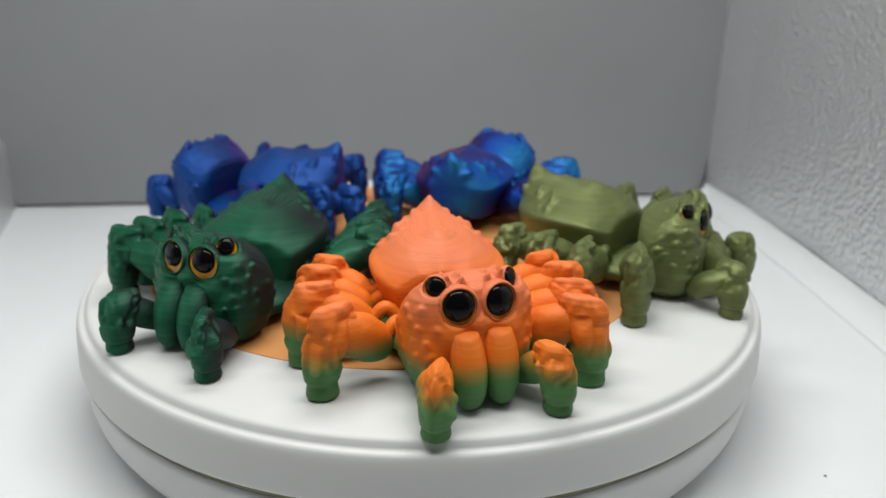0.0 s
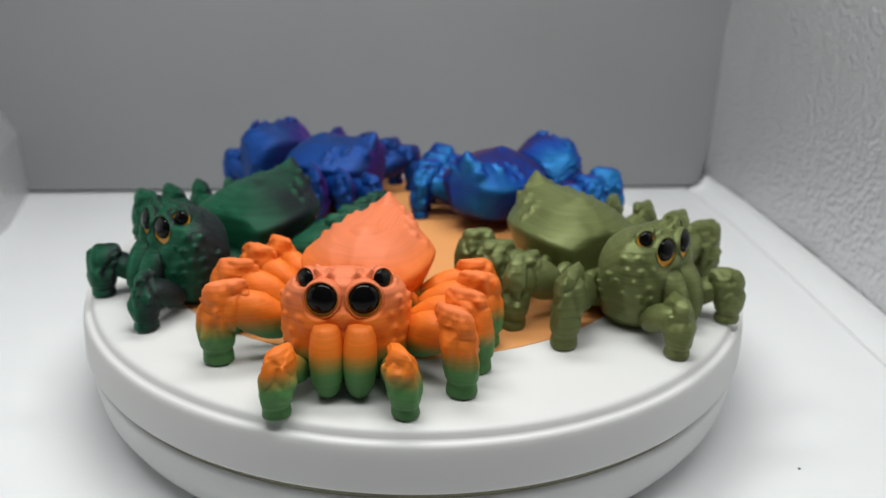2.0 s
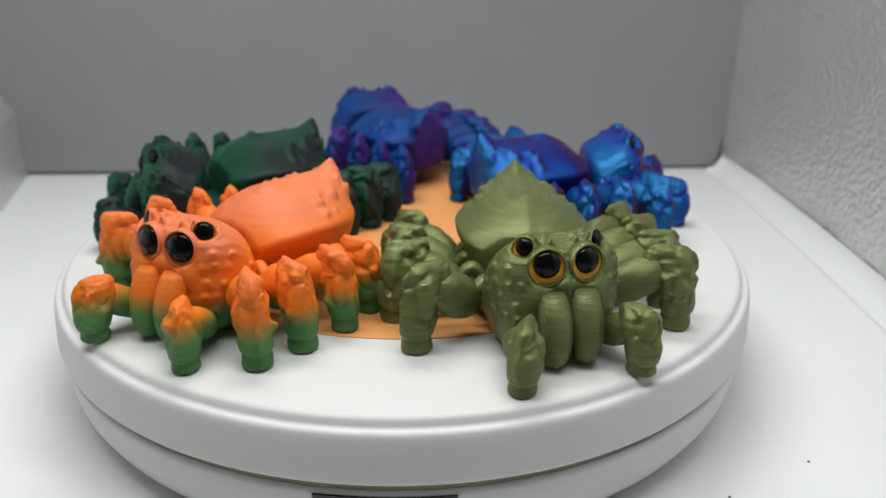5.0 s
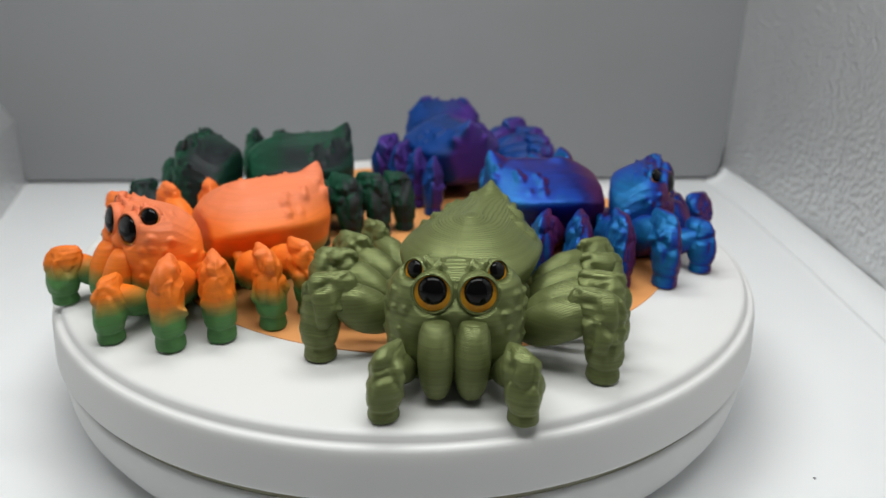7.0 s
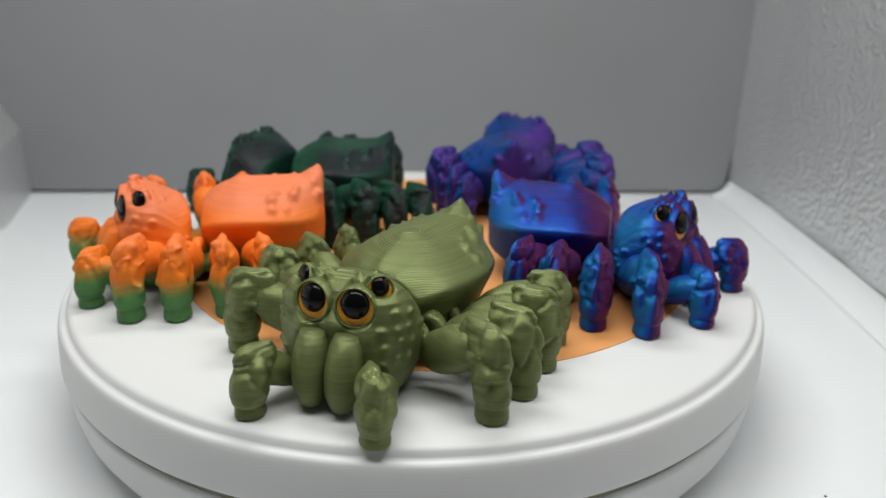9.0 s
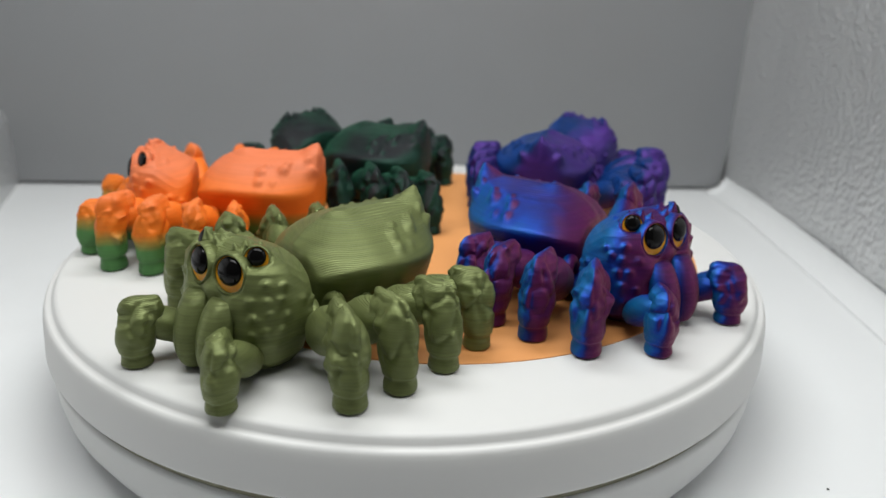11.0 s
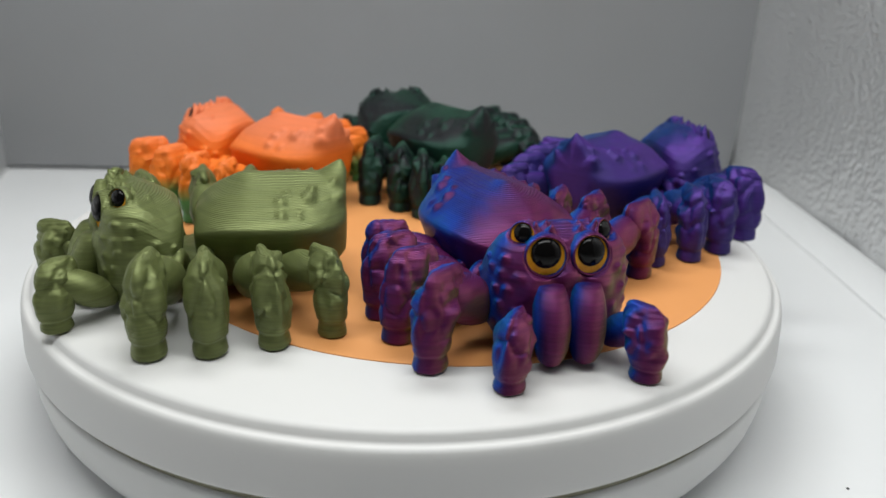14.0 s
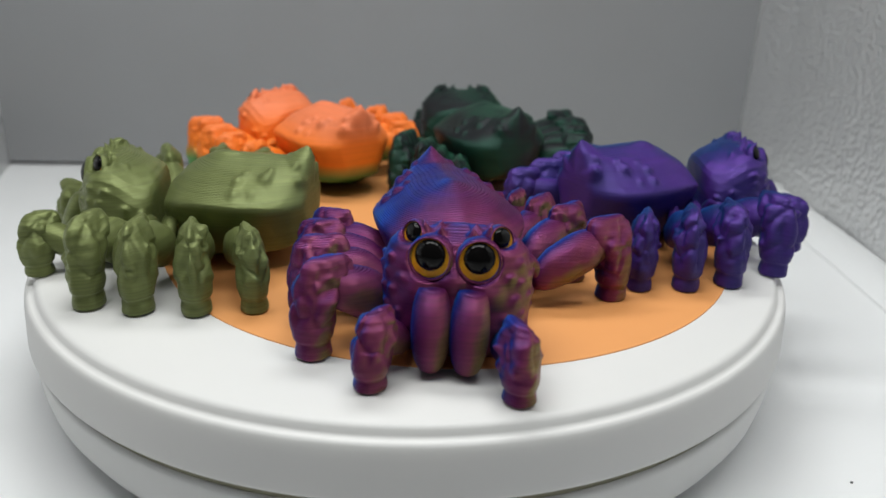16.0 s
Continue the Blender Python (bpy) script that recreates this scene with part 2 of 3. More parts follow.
def light_box():
    floor = part("floor", box(-0.60, 0.60, -0.75, 0.40, FLOOR - 0.01, FLOOR), M_SHEET, smooth=False)
    tagged(floor, "matte white sheet lining the light box floor", "floor", kind="structure")
    # the back panel: its lower corners are rounded off, and it leans out a little to both sides
    d = (BR - BL).normalized()
    nrm = Vector((-d.y, d.x))
    rings = []
    for k in range(33):
        f = (k / 32) ** 2
        z = FLOOR + 0.0022 + (ROOF - FLOOR - 0.0022) * f
        e = min(1.0, (z - FLOOR) / 0.05)
        a = BL - d * 0.035 * math.sin(e * math.pi / 2) - d * 0.02 * f
        b = BR + d * 0.004 * e
        front = [a + (b - a) * i / 24 for i in range(25)]
        rings.append([(p.x, p.y, z) for p in front] + [(p.x + nrm.x * 0.004, p.y + nrm.y * 0.004, z) for p in reversed(front)])
    back = part("wall_back", loft(rings), M_BACK, smooth=False)
    tagged(back, "plain matte grey backdrop panel in the light box", "wall", kind="structure")
    # added black wall: stops light from behind, so the slit under the panel stays dark
    blocker = part("back_light_block", box(-0.42, 0.30, 0.303, 0.313, FLOOR - 0.002, ROOF + 0.01), M_BLOCK, smooth=False)
    tagged(blocker, "added black wall behind the backdrop that keeps its bottom gap dark", "wall", kind="structure")
    edge = [(0.203, -0.24), (0.203, 0.10), (0.1985, 0.19), (0.1925, 0.2285), (0.1925, 0.30)]
    ring = edge + [(x + 0.01, y) for x, y in reversed(edge)]
    right = part("wall_right", loft([[(x, y, z) for x, y in ring] for z in (FLOOR - 0.002, ROOF)]), M_FOIL, smooth=False)
    tagged(right, "embossed silver foil side wall of the light box", "wall", kind="structure")
    # the sheet curls up softly against the right wall
    prof = [(0.012 * (1 - math.sin(a)), 0.010 * (1 - math.cos(a))) for a in np.linspace(0, math.pi / 2, 13)]
    skin = prof + [(px - 0.0008, pz - 0.0010) for px, pz in reversed(prof)]
    rings = [[(x - 0.0012 - px, y, FLOOR + 0.0004 + pz) for px, pz in skin] for x, y in ((0.203, -0.24), (0.203, 0.02), (0.2025, 0.08), (0.1995, 0.17), (0.1945, 0.2135), (0.1932, 0.226))]
    cove = part("floor_cove", loft(rings), M_SHEET)
    tagged(cove, "edge of the white sheet curling up at the wall", "floor", kind="structure")
    line = [(-0.310, 0.30), (-0.258, 0.20), (-0.236, 0.13), (-0.228, 0.05), (-0.228, -0.24)]
    ring = line + [(x - 0.01, y) for x, y in reversed(line)]
    left = part("wall_left", loft([[(x, y, z) for x, y in ring] for z in (FLOOR - 0.002, FLOOR + 0.04)] + [[(x - 0.06, y, z) for x, y in ring] for z in (FLOOR + 0.14, ROOF)]), M_FOIL, smooth=False)
    tagged(left, "embossed silver foil side wall of the light box", "wall", kind="structure")
    # the roof stays out of view; its grey is chosen to weaken bounced light
    roof = part("ceiling", box(-0.38, 0.213, -0.24, 0.30, ROOF, ROOF + 0.01), M_BACK, smooth=False)
    tagged(roof, "unseen light box roof, made grey to cut bounced light", "ceiling", kind="structure")


light_box()


# ---- the turntable ----
def turntable():
    t = tagged(new("turntable"), "round white plastic motorised turntable on the white floor", "turntable")
    t.matrix_world = pose(0, 0, FLOOR)
    h = -FLOOR
    plate = [(0.0005, h - 0.012), (0.117, h - 0.0169), (0.1220, h - 0.0170), (0.1228, h - 0.0167), (0.1231, h - 0.0157), (0.1225, h - 0.0065), (0.1222, h - 0.0046),
             (0.1218, h - 0.0034), (0.1212, h - 0.0027), (0.1206, h - 0.0026), (0.1198, h - 0.0025), (0.1193, h - 0.0019),
             (0.1189, h - 0.0009), (0.1181, h - 0.0002), (0.1171, h), (0.09, h), (0.0005, h)]
    top = part("plate", lathe(plate, 192), M_TABLE, t, "white rotating plate with a stepped rim")
    base = [(0.0005, 0.0), (0.1130, 0.0), (0.1150, 0.0008), (0.1180, 0.0040), (0.1207, 0.0090), (0.1217, 0.0140), (0.1220, 0.0198), (0.1217, 0.0211), (0.1209, 0.0216), (0.0005, 0.0216)]
    part("base", lathe(base, 192), M_BASE, t, "white base tapering to the floor")
    # a solid disc fills the gap; its dark colour stands for the shade
    part("seam", lathe([(0.0005, 0.0217), (0.1211, 0.0217), (0.1211, 0.0241), (0.0005, 0.0241)], 128), M_GAP, t, "disc filling the gap under the plate, its shade painted dark olive")
    # the small display on the front of the base
    rings = []
    for rr, z in ((0.11, 0.008), (0.1208, 0.0080), (0.1222, 0.0142), (0.1225, 0.0203), (0.11, 0.0203)):
        rings.append([(rr * math.sin(a), -rr * math.cos(a), z) for a in np.linspace(-0.128, 0.165, 24)])
    bm = bmesh.new()
    vs = [[bm.verts.new(p) for p in r] for r in rings]
    for k in range(5):
        for i in range(23):
            bm.faces.new((vs[k][i], vs[k][i + 1], vs[(k + 1) % 5][i + 1], vs[(k + 1) % 5][i]))
    bm.faces.new([v[0] for v in vs])
    bm.faces.new([v[-1] for v in vs])
    part("display", bm, M_BLACK, t, "small black display in the base", smooth=False)
    return top


PLATE = turntable()


def mat_disc():
    prof = [(0.0005, -0.0004), (0.0933, -0.0004), (0.0933, 0.0002), (0.0932, 0.0003), (0.09, 0.0003), (0.0005, 0.0003)]
    return tagged(part("round_mat", lathe(prof, 160), M_MAT, smooth=False), "flat apricot orange round mat on the turntable plate", "mat")


MAT = mat_disc()


# ---- the printed spiders: x ahead, y to the side, z up, from the point under the small eyes ----
def lerp_rows(rows, z):
    for a, b in zip(rows, rows[1:]):
        if z <= b[0]:
            f = (z - a[0]) / (b[0] - a[0])
            f = f * f * (3 - 2 * f) * 0.35 + f * 0.65
            return [p + (q - p) * f for p, q in zip(a, b)]
    return list(rows[-1])


# height, half width, front, rear (mm)
HEAD = [(0.6, 13.0, 3.5, -9.5), (4.0, 15.8, 6.6, -12.5), (10.0, 17.6, 8.2, -14.2), (16.0, 18.0, 8.0, -14.8), (20.5, 17.9, 6.9, -15.2),
        (24.5, 17.4, 6.5, -15.4), (27.6, 16.4, 5.6, -15.4), (29.8, 14.6, 3.6, -15.0), (31.2, 11.8, 0.9, -13.4), (32.0, 7.4, -1.8, -10.5), (32.3, 1.0, -4.5, -7.0)]
BIG, SMALL = (5.8, 5.7, 26.5), (0.0, 10.3, 30.4)


def head_point(u, z):
    _, hw, front, rear = lerp_rows(HEAD, z)
    c, s = math.cos(u), math.sin(u)
    n = 3.0 if c > 0 else 3.3
    ext = front + 5 if c > 0 else -5 - rear
    x = -5 + math.copysign(abs(c) ** (2 / n), c) * ext
    y = math.copysign(abs(s) ** (2 / 3.0), s) * hw
    # the crown is domed across the rear and falls away behind
    if z > 9:
        k = min(1.0, max(0.0, (4.0 - x) / 18.0))
        k = k * k * (3 - 2 * k)
        z = 9 + (z - 9) * math.sqrt(max(0.04, 1 - (0.84 * k * y / 18.0) ** 2))
    return x, y, z - 0.42 * max(0.0, -4.0 - x) * (z / 34.0) ** 2


def head_mesh(rng):
    zs = [0.6 + 31.7 * (1 - (1 - k / 96) ** 1.25) for k in range(97)]
    steps = 220
    bm = loft([[tuple(0.001 * q for q in head_point(2 * math.pi * i / steps, z)) for i in range(steps)] for z in zs])
    bumps, spikes = [], []
    for sy in (-1, 1):
        # cheek warts in rows down the flank
        for z, us in ((25.0, (1.0, 1.45)), (21.5, (0.62, 0.95, 1.3, 1.7, 2.1)), (17, (0.8, 1.15, 1.5, 1.95)), (13, (0.65, 1.0, 1.4, 1.8)), (9, (0.9, 1.3, 1.7))):
            for u in us:
                u += rng.uniform(-0.07, 0.07)
                p = head_point(sy * u, z + rng.uniform(-0.9, 0.9))
                spikes.append(([0.001 * q for q in p], 0.0017 + 0.0005 * rng.random(), 0.0009 + 0.0005 * rng.random()))
        # brow horns, a row between the small eyes and smaller ones behind
        for u, z, r, h in ((0.16, 30.9, 1.6, 2.3), (0.50, 31.0, 1.7, 2.5), (0.85, 31.4, 1.6, 1.9), (0.35, 31.8, 1.5, 1.5), (1.2, 31.9, 1.5, 1.2), (1.7, 31.7, 1.4, 0.9), (1.25, 30.6, 1.5, 1.0)):
            p = head_point(sy * u, z)
            spikes.append(([0.001 * q for q in p], 0.001 * r, 0.001 * h))
        for (x, y, z), r in ((BIG, 5.4), (SMALL, 3.7)):
            bumps.append(((0.001 * x, 0.001 * y * sy, 0.001 * z), 0.001 * (r + 1.6), 0.0006))
        # jowls over the jaws
        bumps.append(((0.006, 0.0080 * sy, 0.0192), 0.0050, 0.0013))
    bumps.append(((0.0065, 0.0, 0.0215), 0.0040, 0.0012))
    swell(bm, bumps, 0.00018, 260.0, rng.random() * 9, spikes)
    # eye sockets are pressed in
    for v in bm.verts:
        for (x, y, z), r in ((BIG, 5.5), (SMALL, 3.7)):
            for sy in (-1, 1):
                d = (v.co - Vector((0.001 * x, 0.001 * y * sy, 0.001 * z))).length
                if d < 0.001 * r:
                    v.co -= v.normal * 0.0032 * (1 - (d / (0.001 * r)) ** 3)
    return bm


# distance back, ridge height, shoulder (half width, height), waist (half width, height), keel (half width, height) in mm
ABDOMEN = [(0.0, 25.0, 6.5, 24.0, 13.0, 19.5, 10.0, 8.0), (1.5, 27.4, 8.6, 26.0, 16.4, 20.8, 12.0, 6.6), (7.5, 31.2, 10.5, 28.6, 20.0, 22.4, 13.5, 5.6),
           (13.0, 32.8, 11.0, 29.8, 21.0, 22.6, 14.0, 5.2), (22.0, 32.6, 11.0, 29.9, 21.0, 22.2, 14.0, 5.2), (29.0, 32.8, 9.5, 30.2, 19.2, 21.4, 12.5, 5.8),
           (35.0, 33.2, 6.8, 31.0, 15.6, 20.6, 10.0, 7.0), (38.3, 33.6, 4.6, 31.6, 11.8, 20.6, 7.5, 9.0), (39.5, 32.7, 2.8, 31.0, 8.4, 21.0, 5.5, 11.0)]


def abdomen_mesh(rng, bend, gap):
    rings = []
    turn = Matrix.Rotation(radians(bend), 3, "Z")
    table = np.array([lerp_rows(ABDOMEN, 39.5 * k / 80) for k in range(81)])
    for _ in range(3):
        wide = np.pad(table, ((4, 4), (0, 0)), mode="reflect", reflect_type="odd")
        table = sum(wide[i:i + 81] for i in range(9)) / 9
    for k in range(81):
        s, top, sw, sz, ww, wz, kw, kz = 39.5 * k / 80, *table[k][1:]
        half = [(0, kz - 0.8), (kw, kz), (ww, wz), (sw, sz), (sw * 0.42, top - 1.0), (0, top)]
        full = half + [(-y, z) for y, z in reversed(half[1:-1])]
        pts = []
        for (y0, z0), (y1, z1) in zip(full, full[1:] + full[:1]):
            pts += [(y0 + (y1 - y0) * q / 12, z0 + (z1 - z0) * q / 12) for q in range(12)]
        n = len(pts)
        pts = [((pts[i - 1][0] + 2 * pts[i][0] + pts[(i + 1) % n][0]) / 4, (pts[i - 1][1] + 2 * pts[i][1] + pts[(i + 1) % n][1]) / 4) for i in range(n)]
        # the back is softly rounded above the crisp waist
        for _ in range(10):
            pts = [p if p[1] < wz + 1.6 else (p[0], (pts[i - 1][1] + 2 * p[1] + pts[(i + 1) % n][1]) / 4) for i, p in enumerate(pts)]
        rings.append([Vector((-0.00106 * s, 0.001 * y, 0.001 * z)) for y, z in pts])
    bm = loft(rings)
    for _ in range(2):
        bmesh.ops.smooth_vert(bm, verts=bm.verts[:], factor=0.5, use_axis_x=True, use_axis_y=True, use_axis_z=True)
    bumps, spikes = [], []
    for sy in (-1, 1):
        # four flat warts on the upper flank
        for s, y, z, r, h in ((22.5, 13.6, 28.2, 2.5, 1.5), (29.5, 11.4, 28.9, 2.9, 1.7), (22.5, 17.0, 25.5, 2.3, 1.3), (27.0, 16.4, 25.5, 2.0, 1.1)):
            bumps.append(((-0.00106 * s, 0.001 * y * sy, 0.001 * z), 0.001 * r, 0.001 * h))
        # small thorns along the shoulder towards the tail
        for s, y, z, r, h in ((24.0, 10.4, 29.0, 1.8, 1.2), (30.5, 8.8, 29.9, 1.8, 1.3), (36.5, 6.0, 30.8, 2.0, 1.6)):
            spikes.append(((-0.00106 * s, 0.001 * y * sy, 0.001 * z), 0.001 * r, 0.001 * h))
        spikes.append(((-0.0398, 0.0072 * sy, 0.0268), 0.0030, 0.0026))
    bumps.append(((-0.014, 0.0, 0.0335), 0.006, 0.0007))
    spikes.append(((-0.0415, 0.0, 0.0285), 0.0030, 0.0022))
    swell(bm, bumps, 0.00014, 200.0, rng.random() * 9, spikes)
    for v in bm.verts:
        d = (v.co.xy - Vector((-0.0405, 0.0))).length
        if v.co.z > 0.029:
            v.co.z += 0.0034 * max(0.0, 1 - d / 0.0065) ** 1.25
        v.co = turn @ v.co + Vector((-0.0200 - 0.001 * gap, 0, 0))
    return bm


def eye(place, aim, r, parent, material, wide):
    """A glass eye sunk in its socket: amber dish with a domed black pupil set a little high."""
    q = Vector(aim).normalized().to_track_quat("Z", "Y").to_matrix().to_4x4()
    m = Matrix.Translation(Vector(place)) @ q
    steps = 40
    ring = [(r * 0.4, -0.4 * r), (r * 1.0, -0.4 * r), (r * 1.02, -0.12 * r), (r * 0.97, -0.10 * r), (r * 0.90, -0.12 * r), (r * 0.6, -0.04 * r)]
    bm = lathe(ring, steps)
    bmesh.ops.transform(bm, matrix=m, verts=bm.verts[:])
    e = part("eye", bm, M_IRIS, parent, "glossy black and amber glass eye")
    dome = [(r * wide * math.cos(a), r * 0.42 * math.sin(a)) for a in np.linspace(0.0, 1.5, 14)]
    bm = lathe([(r * 0.5, -0.12 * r)] + dome, steps)
    bmesh.ops.transform(bm, matrix=m @ Matrix.Translation((0, (0.95 - wide) * r, -0.08 * r)), verts=bm.verts[:])
    part("pupil", bm, M_PUPIL, e, "black domed pupil")
    rim = [(r * 0.96, -0.5 * r), (r * 0.99, -0.04 * r), (r * 1.02, 0.06 * r), (r * 1.06, 0.08 * r), (r * 1.12, 0.02 * r), (r * 1.18, -0.18 * r), (r * 1.22, -0.6 * r)]
    bm = lathe(rim, steps)
    bmesh.ops.transform(bm, matrix=m, verts=bm.verts[:])
    part("socket_rim", bm, material, e, "raised plastic rim round the eye")
    return e


# height, half width, half depth (mm) of the upright lower limb
SHANK = [(0.0, 3.6, 3.8), (0.5, 4.0, 4.2), (2.4, 3.9, 4.0), (3.9, 3.6, 3.7), (4.5, 3.7, 3.8), (5.3, 4.2, 4.3), (8.5, 4.7, 4.8), (12.5, 5.1, 5.1), (15.5, 5.0, 5.2), (18.5, 4.5, 5.1), (21.2, 3.8, 4.9), (23.6, 2.8, 4.3), (25.3, 1.8, 3.3), (26.0, 0.9, 2.2)]


def shank_mesh(rng, foot, out, height, size, cap=3.6):
    """A lumpy pointed arch with a knee cap that reaches inwards, a cuff, a narrow ankle and a small foot."""
    out = Vector((out[0], out[1], 0)).normalized()
    side = Vector((-out.y, out.x, 0))
    base = Vector((foot[0], foot[1], 0))
    rings = []
    for k in range(73):
        z = 26.0 * k / 72
        _, hw, hr = lerp_rows(SHANK, z)
        lean = -0.10 * max(0, z - 4)
        f = min(1.0, max(0.0, (z - 12.0) / 9.0))
        inward = cap * f * f * (3 - 2 * f)
        ring = []
        for i in range(52):
            a = 2 * math.pi * i / 52
            c, s = math.cos(a), math.sin(a)
            ridge = 1.0 + 0.20 * max(0, c) ** 8 * min(1, z / 10)
            reach = hr * c * ridge + (inward * c if c < 0 else 0.0) + lean
            ring.append(base + out * reach * size * 0.001 + side * hw * size * s * 0.001 + Vector((0, 0, z * height / 26.0 * 0.001)))
        rings.append(ring)
    bm = loft(rings)
    bumps = []
    for _ in range(12):
        a = rng.uniform(0.5, 2.6) * rng.choice((-1, 1))
        z = rng.uniform(9, 25)
        _, hw, hr = lerp_rows(SHANK, z)
        p = base + (out * (math.cos(a) * hr - 0.10 * max(0, z - 4)) + side * math.sin(a) * hw) * size * 0.001 + Vector((0, 0, z * height / 26000.0))
        bumps.append((p, 0.0018 + 0.0010 * rng.random(), size * rng.choice((0.0005, 0.0008, -0.0003))))
    swell(bm, bumps, 0.0002, 420.0, rng.random() * 20)
    return cobble(bm, 0.0010 * size, 0.0056 * size, 0.006, rng.random() * 20)


def hook(a, b, parent, material):
    """A bent link that clips a limb to the body."""
    a, b = Vector(a), Vector(b)
    pts = [a + (b - a) * (k / 12) + Vector((0, 0, 0.0052 * math.sin(math.pi * k / 12))) for k in range(13)]
    return part("joint", tube(pts, [0.0020] * 13, 12), material, parent, "small curved snap joint")


def limb(rng, foot, hip, height, size, material, parent, name):
    foot, hip = Vector((foot[0], foot[1], 0)), Vector((hip[0], hip[1], 0))
    out = (foot - hip).normalized()
    leg = part(name, shank_mesh(rng, foot, out, height, size), material, parent)
    reach = (hip - foot).length
    knee = foot - out * 0.0040 * size + Vector((0, 0, height * 0.00069))
    inner = foot - out * min(reach * 0.76, 0.025) + Vector((0, 0, 0.0064))
    pts = [knee + (inner - knee) * (k / 14) + Vector((0, 0, 0.0014 * math.sin(math.pi * k / 14))) for k in range(-1, 15)]
    rad = [0.001 * size * q for q in (1.4, 3.4, 4.5, 5.1, 5.5, 5.8, 6.0, 6.1, 6.1, 6.0, 5.8, 5.5, 5.0, 4.3, 3.2, 1.2)]
    bm = tube(pts, rad, 28, 0.78)
    for v in bm.verts:
        v.co.z = max(v.co.z, 0.0006)
    swell(bm, [], 0.0003, 240.0, rng.random() * 20)
    cobble(bm, 0.00035, 0.0075, 0.004, rng.random() * 20, 0.8)
    part("thigh", bm, material, leg)
    if reach > 0.019:
        hook(inner + out * 0.0015 + Vector((0, 0, 0.003)), hip + Vector((0, 0, 0.010)), leg, material)
    return leg


def palp(rng, sy, material, parent, tuck):
    foot = (0.0180 - 0.001 * tuck, 0.0167 * sy)
    leg = part("pedipalp", shank_mesh(rng, foot, (0.8, 0.55 * sy), 18.5, 0.95, 1.8), material, parent)
    knee = Vector((0.0168 - 0.001 * tuck, 0.0162 * sy, 0.0136))
    root = Vector((0.0045, 0.0115 * sy, 0.0042))
    pts = [knee + (root - knee) * (k / 9) + Vector((0, 0.0008 * sy * math.sin(math.pi * k / 9), 0)) for k in range(-1, 10)]
    rad = [0.001 * q for q in (0.9, 2.6, 3.4, 3.9, 4.2, 4.4, 4.4, 4.2, 3.9, 3.4, 2.4)]
    part("thigh", swell(tube(pts, rad, 20), [], 0.0003, 240.0, rng.random() * 20), material, leg)
    return leg


def fang(sy, material, parent):
    rings = []
    for k in range(25):
        f = k / 24
        z = 20.2 - 19.6 * f
        r = 5.15 * math.sin(math.pi * min(1, 0.06 + f * 0.93)) ** 0.26 * (1 - 0.08 * f)
        x = 7.0 + 3.8 * math.sin(math.pi * f * 0.62)
        rings.append([(0.001 * (x + r * 0.95 * math.cos(a)), 0.001 * (4.6 * sy - 0.3 * sy * f + r * 0.93 * math.sin(a)), 0.001 * z) for a in (2 * math.pi * i / 24 for i in range(24))])
    return part("chelicera", loft(rings), material, parent)


def spider(seed, place, heading, bend, material, label, left, right, wide=0.79, gap=0.0, tuck=-0.7):
    rng = random.Random(seed)
    root = tagged(new("spider_figurine"), label, "toy spider", "printed spiders on the turntable")
    part("head", head_mesh(rng), material, root, "warty rounded head")
    part("abdomen", abdomen_mesh(rng, bend, gap), material, root, "faceted abdomen with a pointed tail tip")
    # leg hub, made wider and longer than needed to block light under the abdomen
    hub = [(-9, 9, 1.0, 10.0), (-13, 14.0, 0.6, 12.0), (-20, 16.5, 0.6, 12.5), (-29, 16.0, 0.6, 12.0), (-39, 13.5, 0.6, 11.0), (-47, 8.0, 1.5, 9.0)]
    rings = [[(0.001 * x, 0.001 * hw * math.cos(a), 0.001 * ((z0 + z1) / 2 + (z1 - z0) / 2 * math.sin(a))) for a in (2 * math.pi * k / 20 for k in range(20))] for x, hw, z0, z1 in hub]
    part("thorax", loft(rings), material, root, "low middle body to which the legs clip, enlarged to darken the underside")
    for sy in (-1, 1):
        eye((0.0055, 0.0057 * sy, 0.0265), (0.95, 0.16 * sy, 0.20), 0.0046, root, material, wide)
        eye((0.0007, 0.0104 * sy, 0.0303), (0.74, 0.58 * sy, 0.32), 0.0030, root, material, wide - 0.02)
        fang(sy, material, root)
        palp(rng, sy, material, root, tuck)
    for feet, sy in ((left, -1), (right, 1)):
        for i, (x, y) in enumerate(feet):
            mid = Vector((-0.019 - 0.0035 * i, 0.0))
            way = (Vector((0.001 * x, 0.001 * y)) - mid).normalized()
            hip = mid + way * 0.012
            limb(rng, (0.001 * x, 0.001 * y), hip, (25.0, 24.5, 24.0, 23.0)[i], (1.06, 1.06, 1.0, 0.92)[i], material, root, "leg")
    return root, pose(0.001 * place[0], 0.001 * place[1], 0.0004, 0, 0, heading)


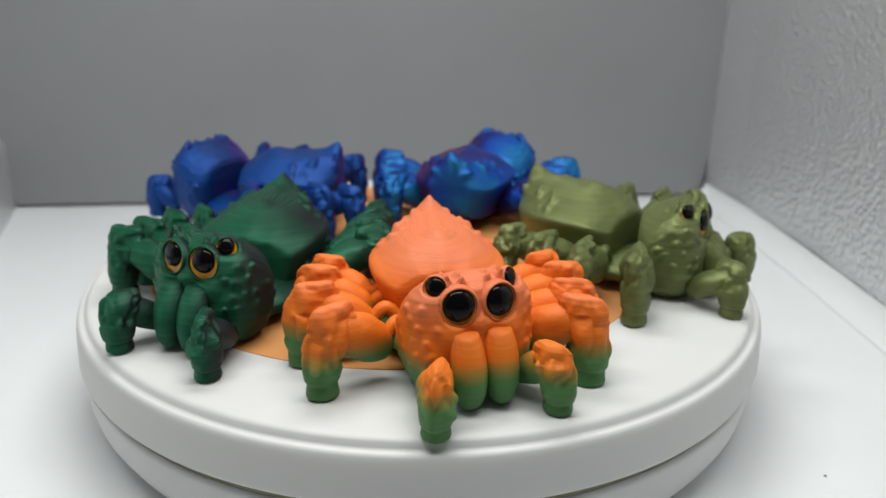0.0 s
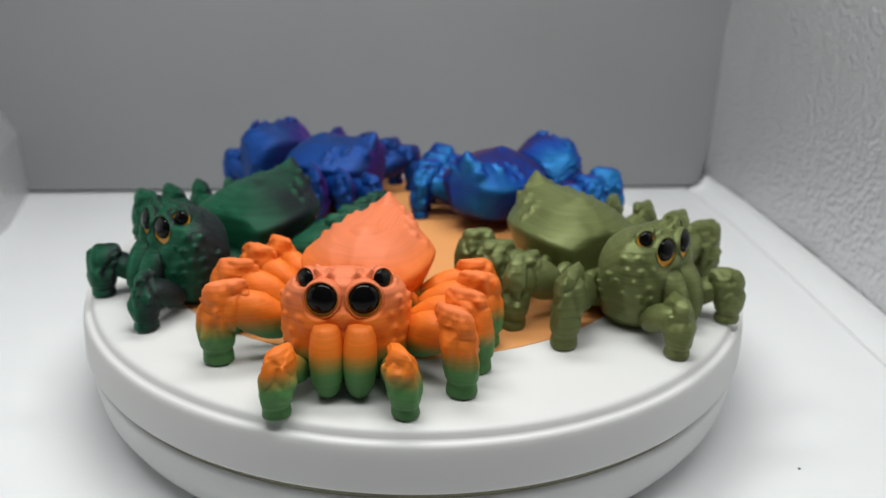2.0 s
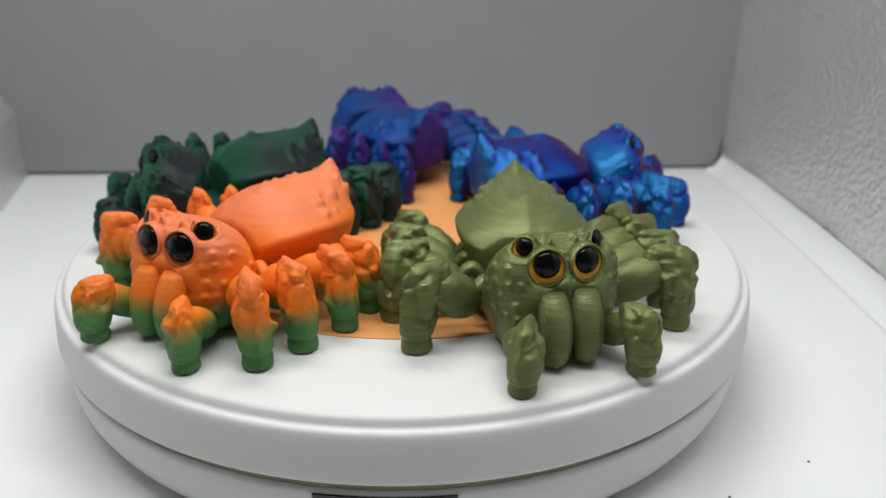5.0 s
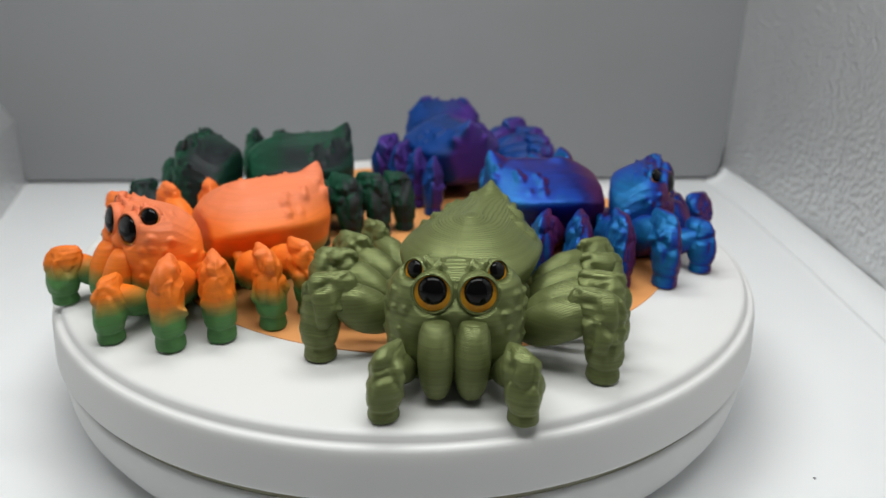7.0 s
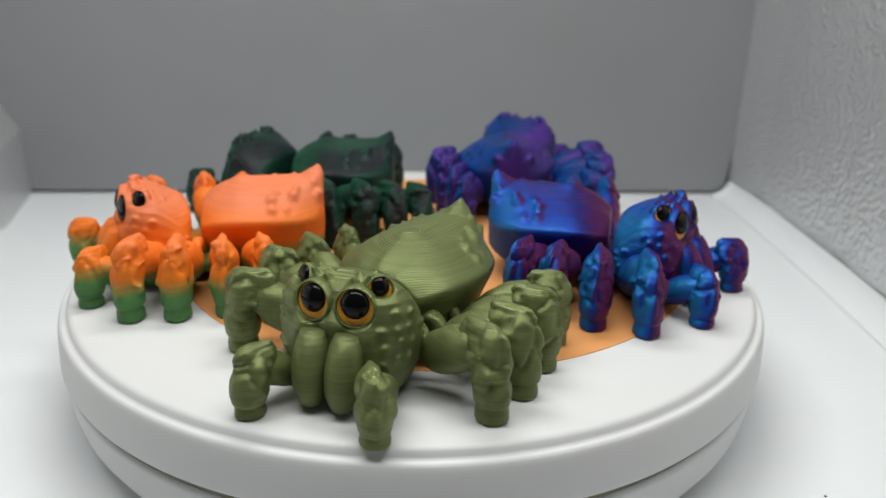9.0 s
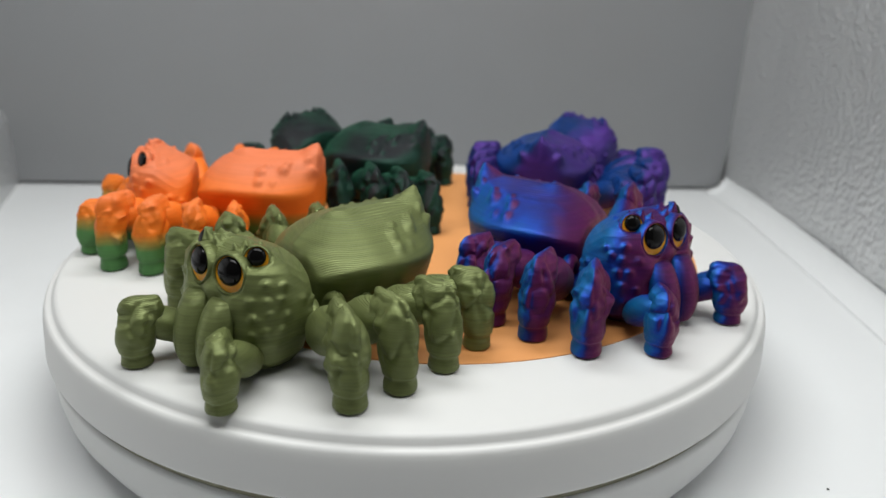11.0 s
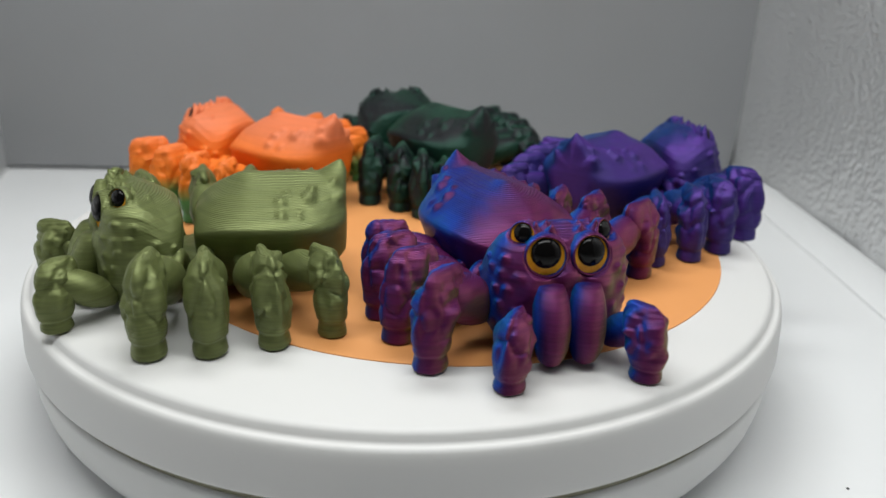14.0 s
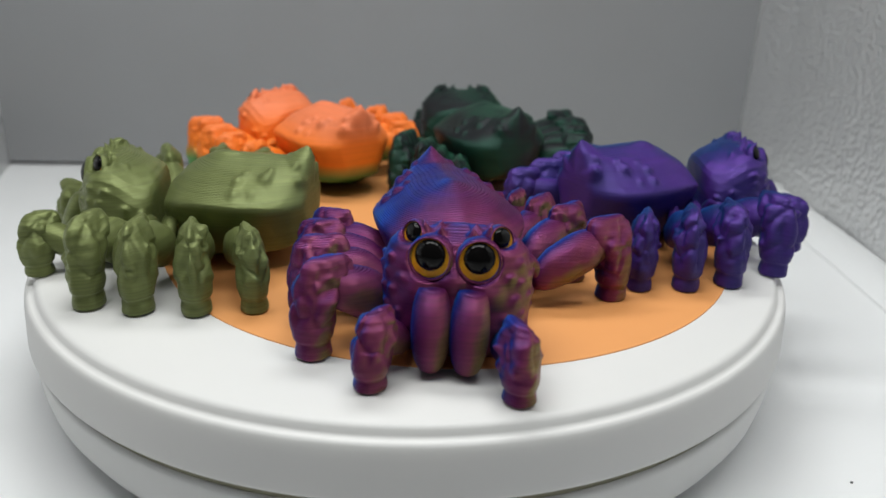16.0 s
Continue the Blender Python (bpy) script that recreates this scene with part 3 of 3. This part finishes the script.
RIDERS = [
    (MAT, pose(-0.0085, 0.0082, 0.0)),
    spider(1, (12.65, -94.05), -70.0, -14.5, M_ORANGE, "orange plastic spider with green feet and black eyes",
           left=[(-9, -38), (-28, -39), (-42, -34), (-52, -28)], right=[(8.5, 32), (-4.5, 37), (-19, 41), (-32, 41)], wide=0.9),
    spider(2, (91.5, -25.7), -26.0, -15.5, M_OLIVE, "olive green silk plastic spider with amber-ringed eyes",
           left=[(-9, -36.5), (-28, -38), (-43, -34), (-57, -28)], right=[(-1, 39), (-14.6, 43), (-29.8, 45), (-44.8, 45)]),
    spider(3, (37.75, 80.15), 49.5, 20.5, M_BLUE, "blue and purple colour-shifting plastic spider with amber eyes",
           left=[(7, -33), (-8, -38.5), (-21.5, -41.5), (-34, -41)], right=[(-39, 41), (-50, 30), (-58, 21), (-64, 13)]),
    spider(4, (-96.0, 58.5), 146.0, 30, M_PURPLE, "dark violet and blue plastic spider with amber eyes",
           left=[(1, -38), (-16, -47), (-30, -51), (-44, -52)], right=[(-50, 20), (-60, 10), (-69, 1), (-78, -8)], gap=4.0, tuck=3.5),
    spider(5, (-64.5, -65.0), -118.0, 21, M_GREEN, "dark green and black plastic spider with amber eyes",
           left=[(-10, -46), (-22, -48), (-34, -47), (-46, -44)], right=[(-54, 30), (-65, 22), (-75, 17), (-84, 11)]),
]


# ---- specks on the floor ----
def speck(x, y, r, seed):
    rng = random.Random(seed)
    bm = bmesh.new()
    bmesh.ops.create_icosphere(bm, subdivisions=2, radius=r)
    for v in bm.verts:
        v.co *= rng.uniform(0.8, 1.2)
        v.co.z = max(v.co.z * 0.5 + r * 0.3, 0)
    ob = part("plastic_crumb", bm, M_SPECK)
    ob.matrix_world = pose(x, y, FLOOR)
    return tagged(ob, "tiny dark crumb lying on the white floor", "crumb")


speck(0.1259, -0.0784, 0.00045, 1)
speck(0.097, -0.095, 0.00045, 2)


def motions():
    walk(PLATE, [(row[0], pose(0, 0, 0, 0, 0, row[7])) for row in TRACK])
    for thing, at in RIDERS:
        walk(thing, [(row[0], pose(0, 0, 0, 0, 0, row[7]) @ at) for row in TRACK])


motions()
